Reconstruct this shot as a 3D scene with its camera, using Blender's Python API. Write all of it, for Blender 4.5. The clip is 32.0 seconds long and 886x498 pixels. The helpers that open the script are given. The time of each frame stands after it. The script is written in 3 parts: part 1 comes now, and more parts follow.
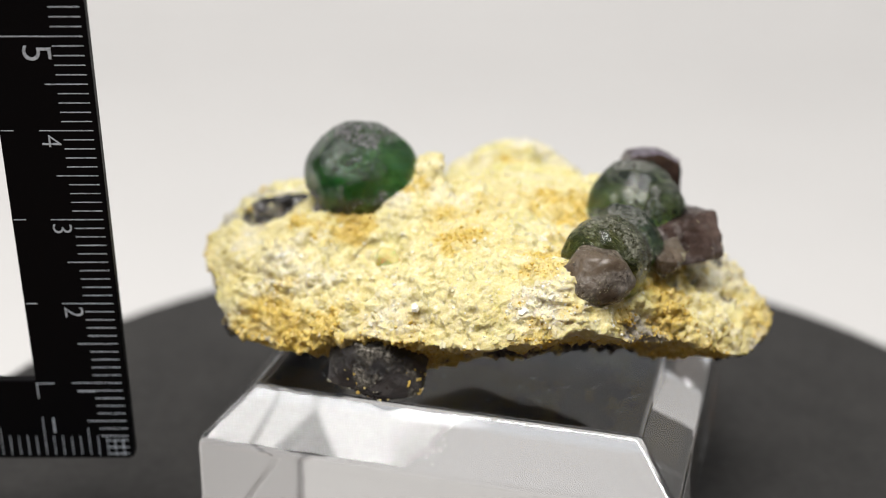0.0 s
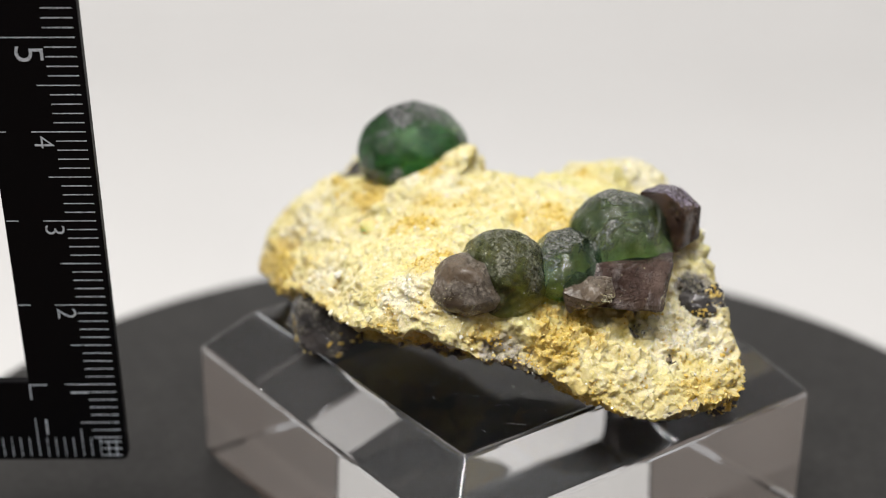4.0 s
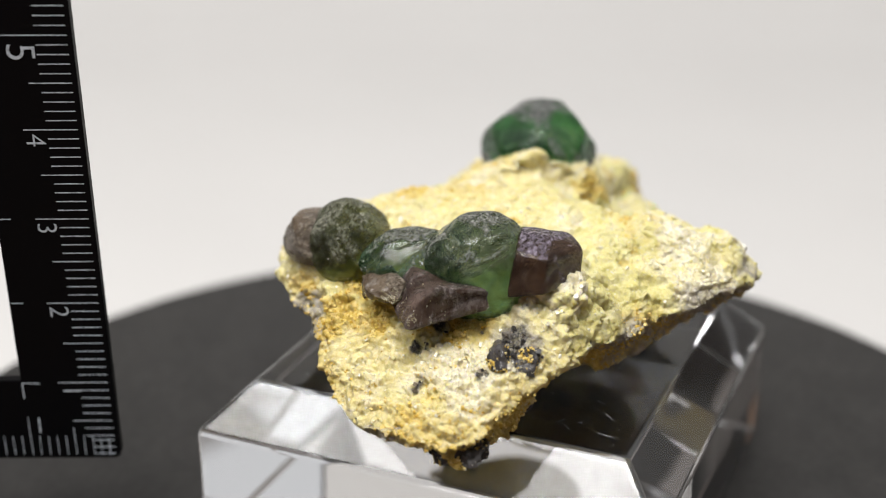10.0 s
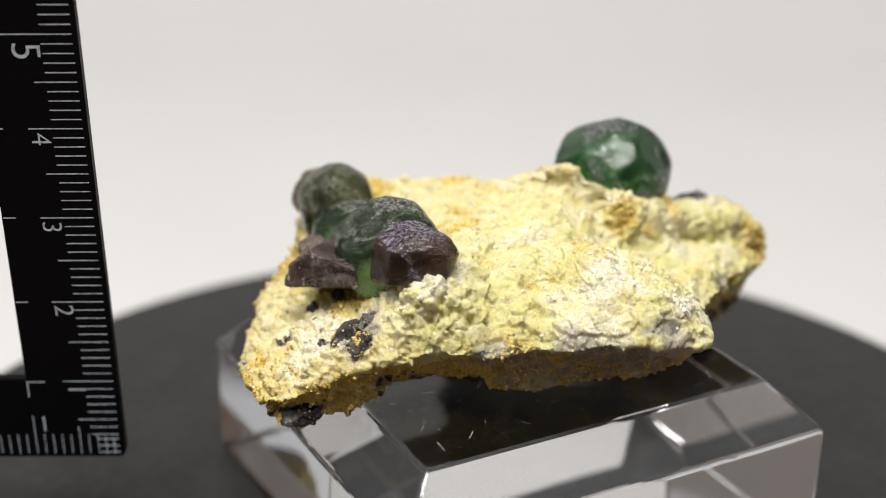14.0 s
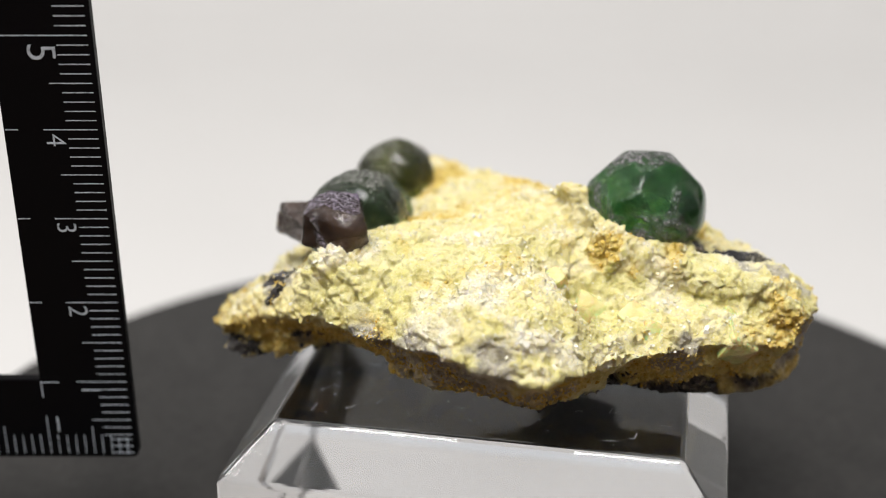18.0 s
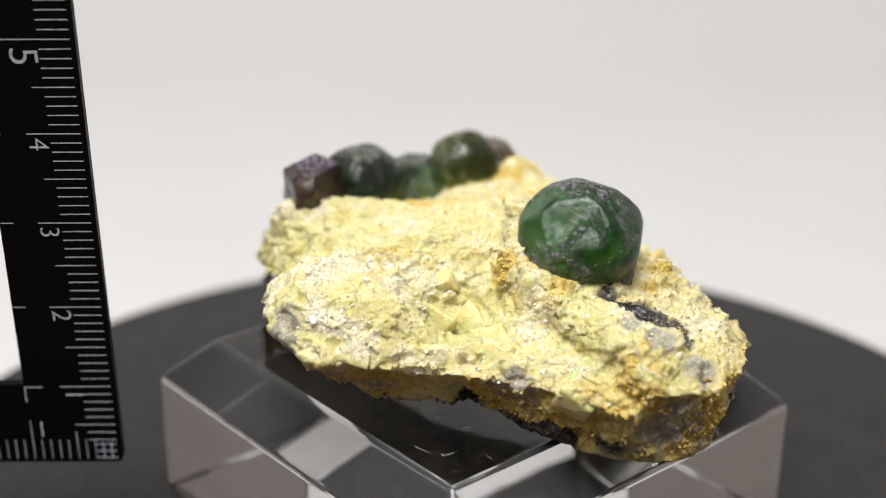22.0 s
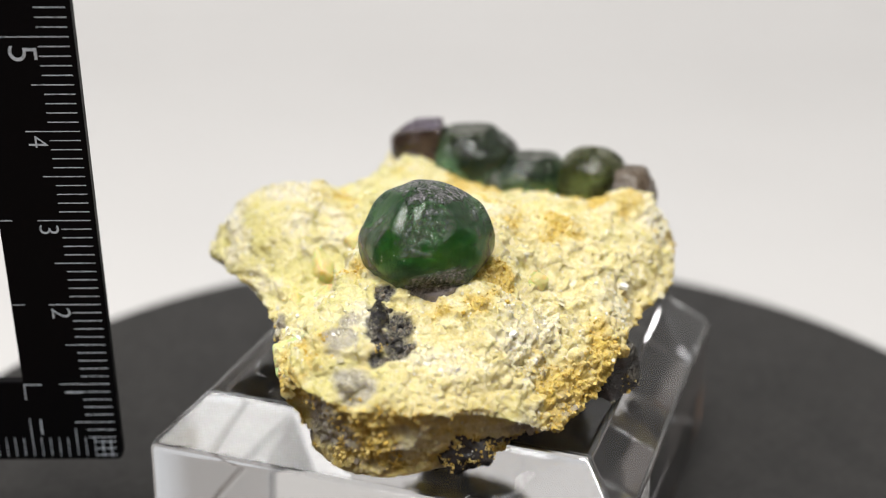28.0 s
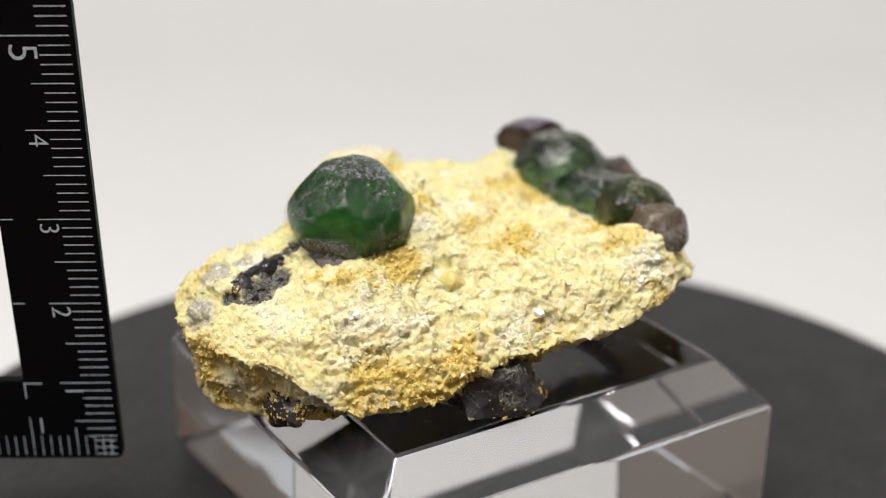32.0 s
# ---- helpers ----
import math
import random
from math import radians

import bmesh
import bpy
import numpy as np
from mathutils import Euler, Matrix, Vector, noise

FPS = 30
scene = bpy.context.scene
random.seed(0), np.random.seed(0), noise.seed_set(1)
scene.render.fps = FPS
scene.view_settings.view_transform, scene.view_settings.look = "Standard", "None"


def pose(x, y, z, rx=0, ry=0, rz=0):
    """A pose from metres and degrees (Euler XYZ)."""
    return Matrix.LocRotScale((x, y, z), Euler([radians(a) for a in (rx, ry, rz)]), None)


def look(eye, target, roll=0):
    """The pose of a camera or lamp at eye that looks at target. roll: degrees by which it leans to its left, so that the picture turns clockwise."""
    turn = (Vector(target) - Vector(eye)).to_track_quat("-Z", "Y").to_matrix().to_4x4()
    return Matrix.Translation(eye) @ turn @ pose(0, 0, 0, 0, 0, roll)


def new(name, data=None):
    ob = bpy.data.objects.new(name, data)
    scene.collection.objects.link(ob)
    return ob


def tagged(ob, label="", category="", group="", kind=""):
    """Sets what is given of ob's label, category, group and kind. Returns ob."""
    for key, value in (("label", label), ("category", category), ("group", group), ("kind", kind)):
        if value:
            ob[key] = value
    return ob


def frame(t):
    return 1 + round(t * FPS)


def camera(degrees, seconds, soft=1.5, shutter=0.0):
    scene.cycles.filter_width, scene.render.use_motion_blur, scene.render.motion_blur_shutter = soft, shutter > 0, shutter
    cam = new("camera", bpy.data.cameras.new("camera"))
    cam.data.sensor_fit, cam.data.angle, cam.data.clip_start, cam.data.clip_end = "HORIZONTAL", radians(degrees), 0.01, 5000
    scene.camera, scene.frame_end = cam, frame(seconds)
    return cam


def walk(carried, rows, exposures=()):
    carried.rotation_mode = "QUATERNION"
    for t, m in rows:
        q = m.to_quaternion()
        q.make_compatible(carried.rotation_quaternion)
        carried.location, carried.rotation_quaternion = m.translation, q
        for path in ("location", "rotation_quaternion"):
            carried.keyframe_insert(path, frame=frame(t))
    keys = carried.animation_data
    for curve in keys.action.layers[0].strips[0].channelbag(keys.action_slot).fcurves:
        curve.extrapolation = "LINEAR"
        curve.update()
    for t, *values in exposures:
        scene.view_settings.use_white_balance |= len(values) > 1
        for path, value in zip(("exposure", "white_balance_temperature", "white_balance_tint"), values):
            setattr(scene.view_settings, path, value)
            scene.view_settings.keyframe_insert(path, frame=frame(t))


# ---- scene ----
# A mineral specimen on a clear block turns on a small turntable beside a measuring square.
MM = 0.001
cam = camera(34.69, 32.0, 1.0)
cam.data.dof.use_dof = True
cam.data.dof.focus_distance = 0.146
cam.data.dof.aperture_fstop = 14.0


def eye(yaw, pitch):
    return pose(-4.9 * MM, -152.5 * MM, 94.6 * MM, 90 - 22.32 - pitch, 0, yaw) @ pose(0, 0, 0, 0, 0, 0.566)


# seconds, turn to the left, dip
SWAY = [(0, 0.405, 0.0), (1, 0.392, -0.05), (2, 0.365, -0.05), (3, 0.21, -0.04), (3.5, 0.17, -0.03), (5.5, -0.176, -0.02),
        (6.5, -0.273, -0.006), (7.5, -0.338, -0.014), (8.5, -0.267, 0.027), (9.5, -0.26, 0.04), (10.5, -0.138, 0.11),
        (11.5, -0.096, 0.097), (12.5, -0.16, 0.07), (13.5, -0.176, 0.10), (14.5, 0.28, 0.11), (16.5, 0.582, 0.002),
        (17.5, 0.62, 0.0), (18.5, 0.481, 0.05), (19.5, 0.226, 0.02), (20.5, 0.043, -0.07), (21.5, -0.066, -0.09),
        (22.5, -0.137, -0.098), (23.5, -0.235, -0.12), (24.5, -0.311, -0.10), (25.5, -0.331, -0.085), (27.5, -0.138, -0.006),
        (29, -0.126, 0.03), (30.5, -0.092, 0.048), (32, -0.119, 0.059)]
walk(cam, [(t, eye(a, b)) for t, a, b in SWAY])

# ---- light: a white room and two soft panels over the table ----
scene.view_settings.exposure = 0.17
world = bpy.data.worlds.new("white_room")
scene.world = world
world.use_nodes = True
world.node_tree.nodes["Background"].inputs[0].default_value = (0.985, 0.985, 1.0, 1)
world.node_tree.nodes["Background"].inputs[1].default_value = 0.56


def panel(name, place, target, wide, deep, power, rgb=(1, 1, 1)):
    data = bpy.data.lights.new(name, "AREA")
    data.shape, data.size, data.size_y, data.energy, data.color = "RECTANGLE", wide, deep, power, rgb
    ob = new(name, data)
    ob.matrix_world = look(place, target)
    return ob


panel("light_panel_top", (-0.06, -0.24, 0.78), (0, 0.02, 0.03), 0.36, 0.30, 7.0, (1, 0.97, 0.935))
panel("light_panel_side", (-0.36, -0.25, 0.56), (0, 0, 0.03), 0.25, 0.25, 1.5, (1, 0.985, 0.965))

# ---- materials ----


def material(name, rgb=(0.5, 0.5, 0.5), rough=0.5, **more):
    m = bpy.data.materials.new(name)
    m.use_nodes = True
    b = m.node_tree.nodes["Principled BSDF"]
    b.inputs["Base Color"].default_value = (*rgb, 1)
    b.inputs["Roughness"].default_value = rough
    for key, value in more.items():
        b.inputs[key.replace("_", " ")].default_value = value
    return m


class Nodes:
    """Small helper to wire the nodes of a material."""

    def __init__(self, m):
        self.t = m.node_tree
        self.b = self.t.nodes["Principled BSDF"]
        self.c = self.t.nodes.new("ShaderNodeTexCoord").outputs["Object"]

    def add(self, kind, **values):
        n = self.t.nodes.new(kind)
        for k, v in values.items():
            n.inputs[k.replace("_", " ")].default_value = v
        return n

    def link(self, a, b):
        self.t.links.new(a, b)

    def noise(self, scale, detail=4.0, rough=0.6, distort=0.0):
        n = self.add("ShaderNodeTexNoise", Scale=scale, Detail=detail, Roughness=rough, Distortion=distort)
        self.link(self.c, n.inputs["Vector"])
        return n.outputs["Fac"]

    def cells(self, scale, out="Distance"):
        n = self.add("ShaderNodeTexVoronoi", Scale=scale)
        self.link(self.c, n.inputs["Vector"])
        return n.outputs[out]

    def ramp(self, fac, stops):
        n = self.t.nodes.new("ShaderNodeValToRGB")
        el = n.color_ramp.elements
        while len(el) < len(stops):
            el.new(0.5)
        for e, (p, rgb) in zip(el, stops):
            e.position, e.color = p, (*rgb, 1) if len(rgb) == 3 else rgb
        self.link(fac, n.inputs[0])
        return n.outputs[0]

    def step(self, fac, lo, hi):
        n = self.add("ShaderNodeMapRange")
        n.inputs["From Min"].default_value, n.inputs["From Max"].default_value = lo, hi
        self.link(fac, n.inputs["Value"])
        return n.outputs[0]

    def mix(self, fac, a, b):
        n = self.t.nodes.new("ShaderNodeMix")
        n.data_type = "RGBA"
        for value, k in ((fac, 0), (a, 6), (b, 7)):
            if hasattr(value, "links"):
                self.link(value, n.inputs[k])
            elif k:
                n.inputs[k].default_value = (*value, 1)
            else:
                n.inputs[k].default_value = value
        return n.outputs[2]

    def math(self, op, a, b=None):
        n = self.t.nodes.new("ShaderNodeMath")
        n.operation = op
        for k, v in enumerate((a, b)):
            if v is None:
                continue
            if hasattr(v, "links"):
                self.link(v, n.inputs[k])
            else:
                n.inputs[k].default_value = v
        return n.outputs[0]

    def attr(self, name):
        n = self.t.nodes.new("ShaderNodeAttribute")
        n.attribute_name = name
        return n.outputs["Fac"]

    def colour(self, out):
        self.link(out, self.b.inputs["Base Color"])

    def rough(self, out):
        self.link(out, self.b.inputs["Roughness"])

    def bump(self, out, distance, strength=1.0):
        n = self.add("ShaderNodeBump", Strength=strength, Distance=distance)
        self.link(out, n.inputs["Height"])
        old = self.b.inputs["Normal"].links
        if old:
            self.link(old[0].from_socket, n.inputs["Normal"])
        self.link(n.outputs[0], self.b.inputs["Normal"])


PAPER = material("light_grey_paper", (0.54, 0.53, 0.52), 0.9)
n = Nodes(PAPER)
n.colour(n.ramp(n.noise(9, 3), [(0.3, (0.525, 0.518, 0.51)), (0.7, (0.55, 0.543, 0.535))]))

DISC = material("black_turntable_plastic", (0.03, 0.029, 0.028), 0.42, Specular_IOR_Level=0.22)
n = Nodes(DISC)
n.colour(n.ramp(n.noise(160, 5), [(0.35, (0.018, 0.0175, 0.017)), (0.7, (0.026, 0.025, 0.024))]))
n.rough(n.step(n.noise(700, 3), -0.6, 1.6))
n.bump(n.noise(2600, 3), 0.00004, 0.5)

ACRYLIC = material("clear_acrylic", (0.985, 0.99, 0.992), 0.015, Transmission_Weight=1.0, IOR=1.49)
n = Nodes(ACRYLIC)
n.rough(n.ramp(n.noise(260, 6, 0.7, 2.0), [(0.45, (0.012, 0.012, 0.012)), (0.8, (0.06, 0.06, 0.06))]))

POLISHED = material("hand_polished_acrylic", (0.95, 0.96, 0.975), 0.02, Transmission_Weight=0.96, IOR=1.49)
n = Nodes(POLISHED)
n.rough(n.ramp(n.noise(180, 6, 0.7, 2.0), [(0.45, (0.012, 0.012, 0.012)), (0.85, (0.07, 0.07, 0.07))]))
n.bump(n.noise(60, 2, 0.4, 0.8), 0.0007, 0.16)

INK = material("white_ruler_ink", (0.62, 0.66, 0.70), 0.6)
n = Nodes(INK)
n.colour(n.ramp(n.noise(1500, 4), [(0.32, (0.16, 0.18, 0.20)), (0.5, (0.40, 0.44, 0.49))]))
RULE = material("black_ruler_plastic", (0.003, 0.003, 0.0035), 0.35, Specular_IOR_Level=0.04)
n = Nodes(RULE)
n.rough(n.ramp(n.noise(400, 6), [(0.3, (0.28, 0.28, 0.28)), (0.75, (0.5, 0.5, 0.5))]))
n.bump(n.noise(3000, 4), 0.00003, 0.3)

# crumbly ground mass: the painted weights come from the mesh, the fine variation from noise
ROCK = material("yellow_crumbly_matrix", (0.7, 0.6, 0.3), 0.75)
n = Nodes(ROCK)
cream = n.ramp(n.noise(900, 8, 0.7), [(0.30, (0.50, 0.395, 0.13)), (0.44, (0.61, 0.525, 0.235)), (0.57, (0.69, 0.62, 0.345)), (0.70, (0.82, 0.775, 0.58))])
ochre = n.ramp(n.noise(1400, 8, 0.75), [(0.3, (0.35, 0.215, 0.03)), (0.48, (0.59, 0.44, 0.11)), (0.66, (0.73, 0.60, 0.25))])
lemon = n.ramp(n.noise(420, 6, 0.6), [(0.3, (0.50, 0.44, 0.12)), (0.5, (0.61, 0.56, 0.23)), (0.68, (0.71, 0.67, 0.37))])
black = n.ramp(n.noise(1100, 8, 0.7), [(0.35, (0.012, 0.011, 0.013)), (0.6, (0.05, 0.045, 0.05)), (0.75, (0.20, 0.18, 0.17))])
grey = n.ramp(n.noise(800, 7, 0.7), [(0.3, (0.15, 0.14, 0.12)), (0.55, (0.36, 0.33, 0.28)), (0.75, (0.64, 0.60, 0.50))])
pale = n.ramp(n.noise(1300, 8, 0.75), [(0.32, (0.59, 0.51, 0.28)), (0.48, (0.72, 0.665, 0.46)), (0.64, (0.86, 0.835, 0.73))])
col = n.mix(n.attr("lemon"), cream, lemon)
col = n.mix(n.attr("pale"), col, pale)
col = n.mix(n.attr("ochre"), col, ochre)
col = n.mix(n.attr("grey"), col, grey)
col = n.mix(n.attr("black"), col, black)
# fine ochre dust and white crystal specks
clean = n.math("SUBTRACT", 1.0, n.attr("ochre"))
col = n.mix(n.math("MULTIPLY", n.step(n.noise(5000, 3, 0.6), 0.42, 0.66), n.math("MULTIPLY", clean, 0.28)), col, (0.80, 0.75, 0.52))
col = n.mix(n.math("MULTIPLY", n.step(n.noise(2600, 5, 0.7), 0.60, 0.72), 0.22), col, (0.44, 0.29, 0.07))
col = n.mix(n.math("MULTIPLY", n.step(n.noise(1500, 5, 0.7, 1.0), 0.60, 0.70), n.math("MULTIPLY", clean, 0.45)), col, (0.86, 0.84, 0.72))
n.colour(col)
glassy = n.math("MAXIMUM", n.attr("pale"), n.attr("lemon"))
n.rough(n.math("ADD", n.math("MULTIPLY", n.cells(2900, "Color"), 0.35), n.math("SUBTRACT", 0.62, n.math("MULTIPLY", glassy, 0.42))))


def facet_relief(k, scale, tilt, strength):
    """Tiny crystal faces, each with a tilt of its own."""
    cell = k.add("ShaderNodeTexVoronoi", Scale=scale)
    k.link(k.c, cell.inputs["Vector"])
    vectors = []
    for a, b in ((k.c, cell.outputs["Position"]), (cell.outputs["Color"], (0.5, 0.5, 0.5))):
        v = k.t.nodes.new("ShaderNodeVectorMath")
        v.operation = "SUBTRACT"
        k.link(a, v.inputs[0])
        if isinstance(b, tuple):
            v.inputs[1].default_value = b
        else:
            k.link(b, v.inputs[1])
        vectors.append(v.outputs[0])
    dot = k.t.nodes.new("ShaderNodeVectorMath")
    dot.operation = "DOT_PRODUCT"
    k.link(vectors[0], dot.inputs[0])
    k.link(vectors[1], dot.inputs[1])
    k.bump(dot.outputs["Value"], tilt, strength)


facet_relief(n, 800, 0.8, 0.7)
facet_relief(n, 2400, 1.1, 0.6)
n.bump(n.noise(1800, 7, 0.7), 0.00025, 0.6)
n.bump(n.noise(4200, 4, 0.7), 0.00016, 0.9)
n.b.inputs["Subsurface Weight"].default_value = 0.6
n.b.inputs["Subsurface Radius"].default_value = (1.0, 0.9, 0.35)
n.b.inputs["Subsurface Scale"].default_value = 0.00022


def grain_material(name, dark, mid, light, rough, coat=0.0, trans=0.0):
    m = material(name, mid, rough, Coat_Weight=coat, Transmission_Weight=trans)
    k = Nodes(m)
    g = k.t.nodes.new("ShaderNodeNewGeometry")
    k.colour(k.ramp(g.outputs["Random Per Island"], [(0.0, dark), (0.5, mid), (1.0, light)]))
    k.bump(k.noise(4000, 4), 0.0001, 0.6)
    return m


FLAKES = grain_material("pale_mica_flakes", (0.74, 0.68, 0.42), (0.84, 0.80, 0.60), (0.91, 0.90, 0.84), 0.16, 0.5, 0.15)
CRUMBS = grain_material("ochre_crumbs", (0.46, 0.29, 0.035), (0.63, 0.455, 0.11), (0.76, 0.62, 0.27), 0.9)
SUGAR = grain_material("pale_sugary_grains", (0.74, 0.67, 0.36), (0.83, 0.79, 0.54), (0.90, 0.89, 0.80), 0.18, 0.0, 0.2)
SPECKS = grain_material("black_specks", (0.008, 0.007, 0.007), (0.028, 0.025, 0.024), (0.22, 0.18, 0.13), 0.4, 0.0)
LEMON = material("translucent_lemon_crystal", (0.74, 0.68, 0.28), 0.2, Transmission_Weight=0.12, Subsurface_Weight=0.8, Subsurface_Scale=0.0015)
n = Nodes(LEMON)
n.colour(n.ramp(n.noise(500, 5), [(0.3, (0.56, 0.50, 0.16)), (0.6, (0.72, 0.67, 0.33))]))
n.bump(n.noise(1500, 6), 0.0003, 0.8)


def gem(name, deep, mid, bright, crust, cover, rough, trans, top=0.0, frost=0.62, squash=1.0, zone=None, foot=None):
    """Glassy crystal, mottled inside, with frosty areas and a patchy gritty crust: cover is where the crust begins, top
    how much more of it lies on flat tops.
    zone: heights between which the body turns to another colour downwards, and that colour, which also paints light
    glowing through the base; foot: heights between which the crust closes downwards."""
    m = material(name, mid, rough, Transmission_Weight=trans, IOR=1.43)
    k = Nodes(m)
    if squash != 1.0:
        grain = k.t.nodes.new("ShaderNodeMapping")
        grain.inputs["Scale"].default_value = (1, 1, squash)
        k.link(k.c, grain.inputs["Vector"])
        k.c = grain.outputs["Vector"]
    inner = k.ramp(k.noise(150, 6, 0.6, 0.4), [(0.30, deep), (0.5, mid), (0.76, bright)])
    pale = tuple(0.55 * c + 0.10 for c in bright)
    inner = k.mix(k.math("MULTIPLY", k.step(k.noise(140, 6, 0.6, 1.0), frost, frost + 0.1), k.step(k.noise(1800, 5, 0.7), 0.3, 0.6)), inner, pale)
    inner = k.mix(k.math("MULTIPLY", k.step(k.noise(1700, 7, 0.75, 1.0), 0.57, 0.64), 0.8), inner, tuple(0.5 * c for c in deep))
    place = k.t.nodes.new("ShaderNodeSeparateXYZ")
    k.link(k.t.nodes.new("ShaderNodeTexCoord").outputs["Object"], place.inputs[0])
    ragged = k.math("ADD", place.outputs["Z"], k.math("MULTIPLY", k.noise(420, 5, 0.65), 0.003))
    # brighter base: colour zoning together with painted glow of light through the glass
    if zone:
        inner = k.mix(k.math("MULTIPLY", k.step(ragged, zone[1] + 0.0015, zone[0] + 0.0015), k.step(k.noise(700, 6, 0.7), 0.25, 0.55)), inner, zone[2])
    facing = k.t.nodes.new("ShaderNodeSeparateXYZ")
    k.link(k.t.nodes.new("ShaderNodeNewGeometry").outputs["Normal"], facing.inputs[0])
    lid = k.math("MULTIPLY", k.step(facing.outputs["Z"], 0.74, 0.98), top)
    if foot:
        lid = k.math("ADD", lid, k.math("MULTIPLY", k.step(ragged, foot[1] + 0.0015, foot[0] + 0.0015), 0.4))
    patch = k.step(k.math("ADD", k.noise(190, 5, 0.6, 0.8), lid), cover, cover + 0.10)
    speckle = k.step(k.noise(2100, 7, 0.8, 0.5), 0.40, 0.52)
    skin = k.math("MULTIPLY", patch, speckle)
    grit = k.ramp(k.noise(3000, 6, 0.8), [(0.36, tuple(0.2 * c for c in crust)), (0.52, crust), (0.68, tuple(min(1, 2.2 * c + 0.06) for c in crust))])
    k.colour(k.mix(skin, inner, grit))
    k.rough(k.math("ADD", k.math("MULTIPLY", skin, 0.16), k.math("MULTIPLY", k.noise(900, 5), 2.2 * rough)))
    k.link(k.math("MULTIPLY", k.math("SUBTRACT", 1.0, skin), trans), k.b.inputs["Transmission Weight"])
    k.bump(k.noise(330, 4, 0.5), 0.0004, 0.22)
    k.bump(k.noise(1100, 4, 0.6, 2.0), 0.00012, 0.45)
    k.bump(k.noise(2400, 5, 0.7), 0.00008, 0.6)
    k.bump(k.math("MULTIPLY", k.noise(2600, 6, 0.7), skin), 0.0005, 0.9)
    return m


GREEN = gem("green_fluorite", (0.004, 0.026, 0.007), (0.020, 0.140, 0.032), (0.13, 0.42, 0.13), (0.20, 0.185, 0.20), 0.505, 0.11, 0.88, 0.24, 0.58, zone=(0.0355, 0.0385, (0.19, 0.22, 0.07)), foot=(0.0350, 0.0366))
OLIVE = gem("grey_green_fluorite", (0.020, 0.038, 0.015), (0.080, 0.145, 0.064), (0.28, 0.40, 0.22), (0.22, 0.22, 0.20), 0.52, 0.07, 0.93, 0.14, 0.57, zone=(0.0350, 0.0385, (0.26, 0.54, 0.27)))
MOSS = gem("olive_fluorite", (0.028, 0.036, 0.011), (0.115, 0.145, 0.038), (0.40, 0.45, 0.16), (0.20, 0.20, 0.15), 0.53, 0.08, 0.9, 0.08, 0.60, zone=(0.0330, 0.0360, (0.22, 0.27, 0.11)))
PURPLE = gem("purple_brown_crystal", (0.011, 0.007, 0.006), (0.048, 0.028, 0.021), (0.18, 0.115, 0.08), (0.25, 0.215, 0.275), 0.60, 0.10, 0.6, 0.42, 0.60)
LOBE = gem("grey_brown_crystal", (0.035, 0.026, 0.018), (0.115, 0.085, 0.058), (0.26, 0.205, 0.15), (0.24, 0.205, 0.165), 0.48, 0.25, 0.3, 0.0, 0.55)
BROWN = gem("dark_brown_crystal", (0.012, 0.007, 0.006), (0.055, 0.032, 0.025), (0.17, 0.12, 0.10), (0.27, 0.235, 0.225), 0.46, 0.10, 0.1, 0.0, 0.56, 0.65)
QUARTZ = gem("smoky_black_crystal", (0.010, 0.010, 0.011), (0.045, 0.042, 0.042), (0.18, 0.165, 0.16), (0.26, 0.24, 0.20), 0.53, 0.12, 0.35)
n = Nodes(BROWN)
squash = n.t.nodes.new("ShaderNodeMapping")
squash.inputs["Scale"].default_value = (1, 1, 0.28)
n.link(n.c, squash.inputs["Vector"])
n.c = squash.outputs["Vector"]
n.bump(n.noise(1400, 6, 0.7, 1.0), 0.0008, 0.9)
CRUST = gem("grey_purple_crust", (0.05, 0.043, 0.045), (0.16, 0.14, 0.14), (0.32, 0.29, 0.28), (0.30, 0.27, 0.265), 0.45, 0.3, 0.0)

# ---- mesh helpers ----


def obj(name, bm, mat, parent=None, label="", smooth=False):
    me = bpy.data.meshes.new(name)
    bm.to_mesh(me)
    bm.free()
    me.materials.append(mat)
    if smooth:
        me.shade_smooth()
    ob = new(name, me)
    ob.parent = parent
    return tagged(ob, label)


def part(name, bm, mat, parent, label="", smooth=False):
    return obj(name, bm, mat, parent, label, smooth)


def box(lo, hi, bevel=0.0):
    bm = bmesh.new()
    bmesh.ops.create_cube(bm, size=1)
    for v in bm.verts:
        v.co = [lo[i] + (v.co[i] + 0.5) * (hi[i] - lo[i]) for i in range(3)]
    if bevel:
        bmesh.ops.bevel(bm, geom=list(bm.edges), offset=bevel, segments=2, profile=0.6, affect="EDGES")
    return bm


def prism(outline, lo, hi, bevel=0.0):
    """A plate with the given outline in x and z, from lo to hi in y."""
    bm = bmesh.new()
    f = bm.faces.new([bm.verts.new((x, lo, z)) for x, z in outline])
    bmesh.ops.recalc_face_normals(bm, faces=bm.faces)
    r = bmesh.ops.extrude_face_region(bm, geom=[f])
    bmesh.ops.translate(bm, verts=[v for v in r["geom"] if isinstance(v, bmesh.types.BMVert)], vec=(0, hi - lo, 0))
    bmesh.ops.recalc_face_normals(bm, faces=bm.faces)
    if bevel:
        bmesh.ops.bevel(bm, geom=list(bm.edges), offset=bevel, segments=2, profile=0.6, affect="EDGES")
    return bm


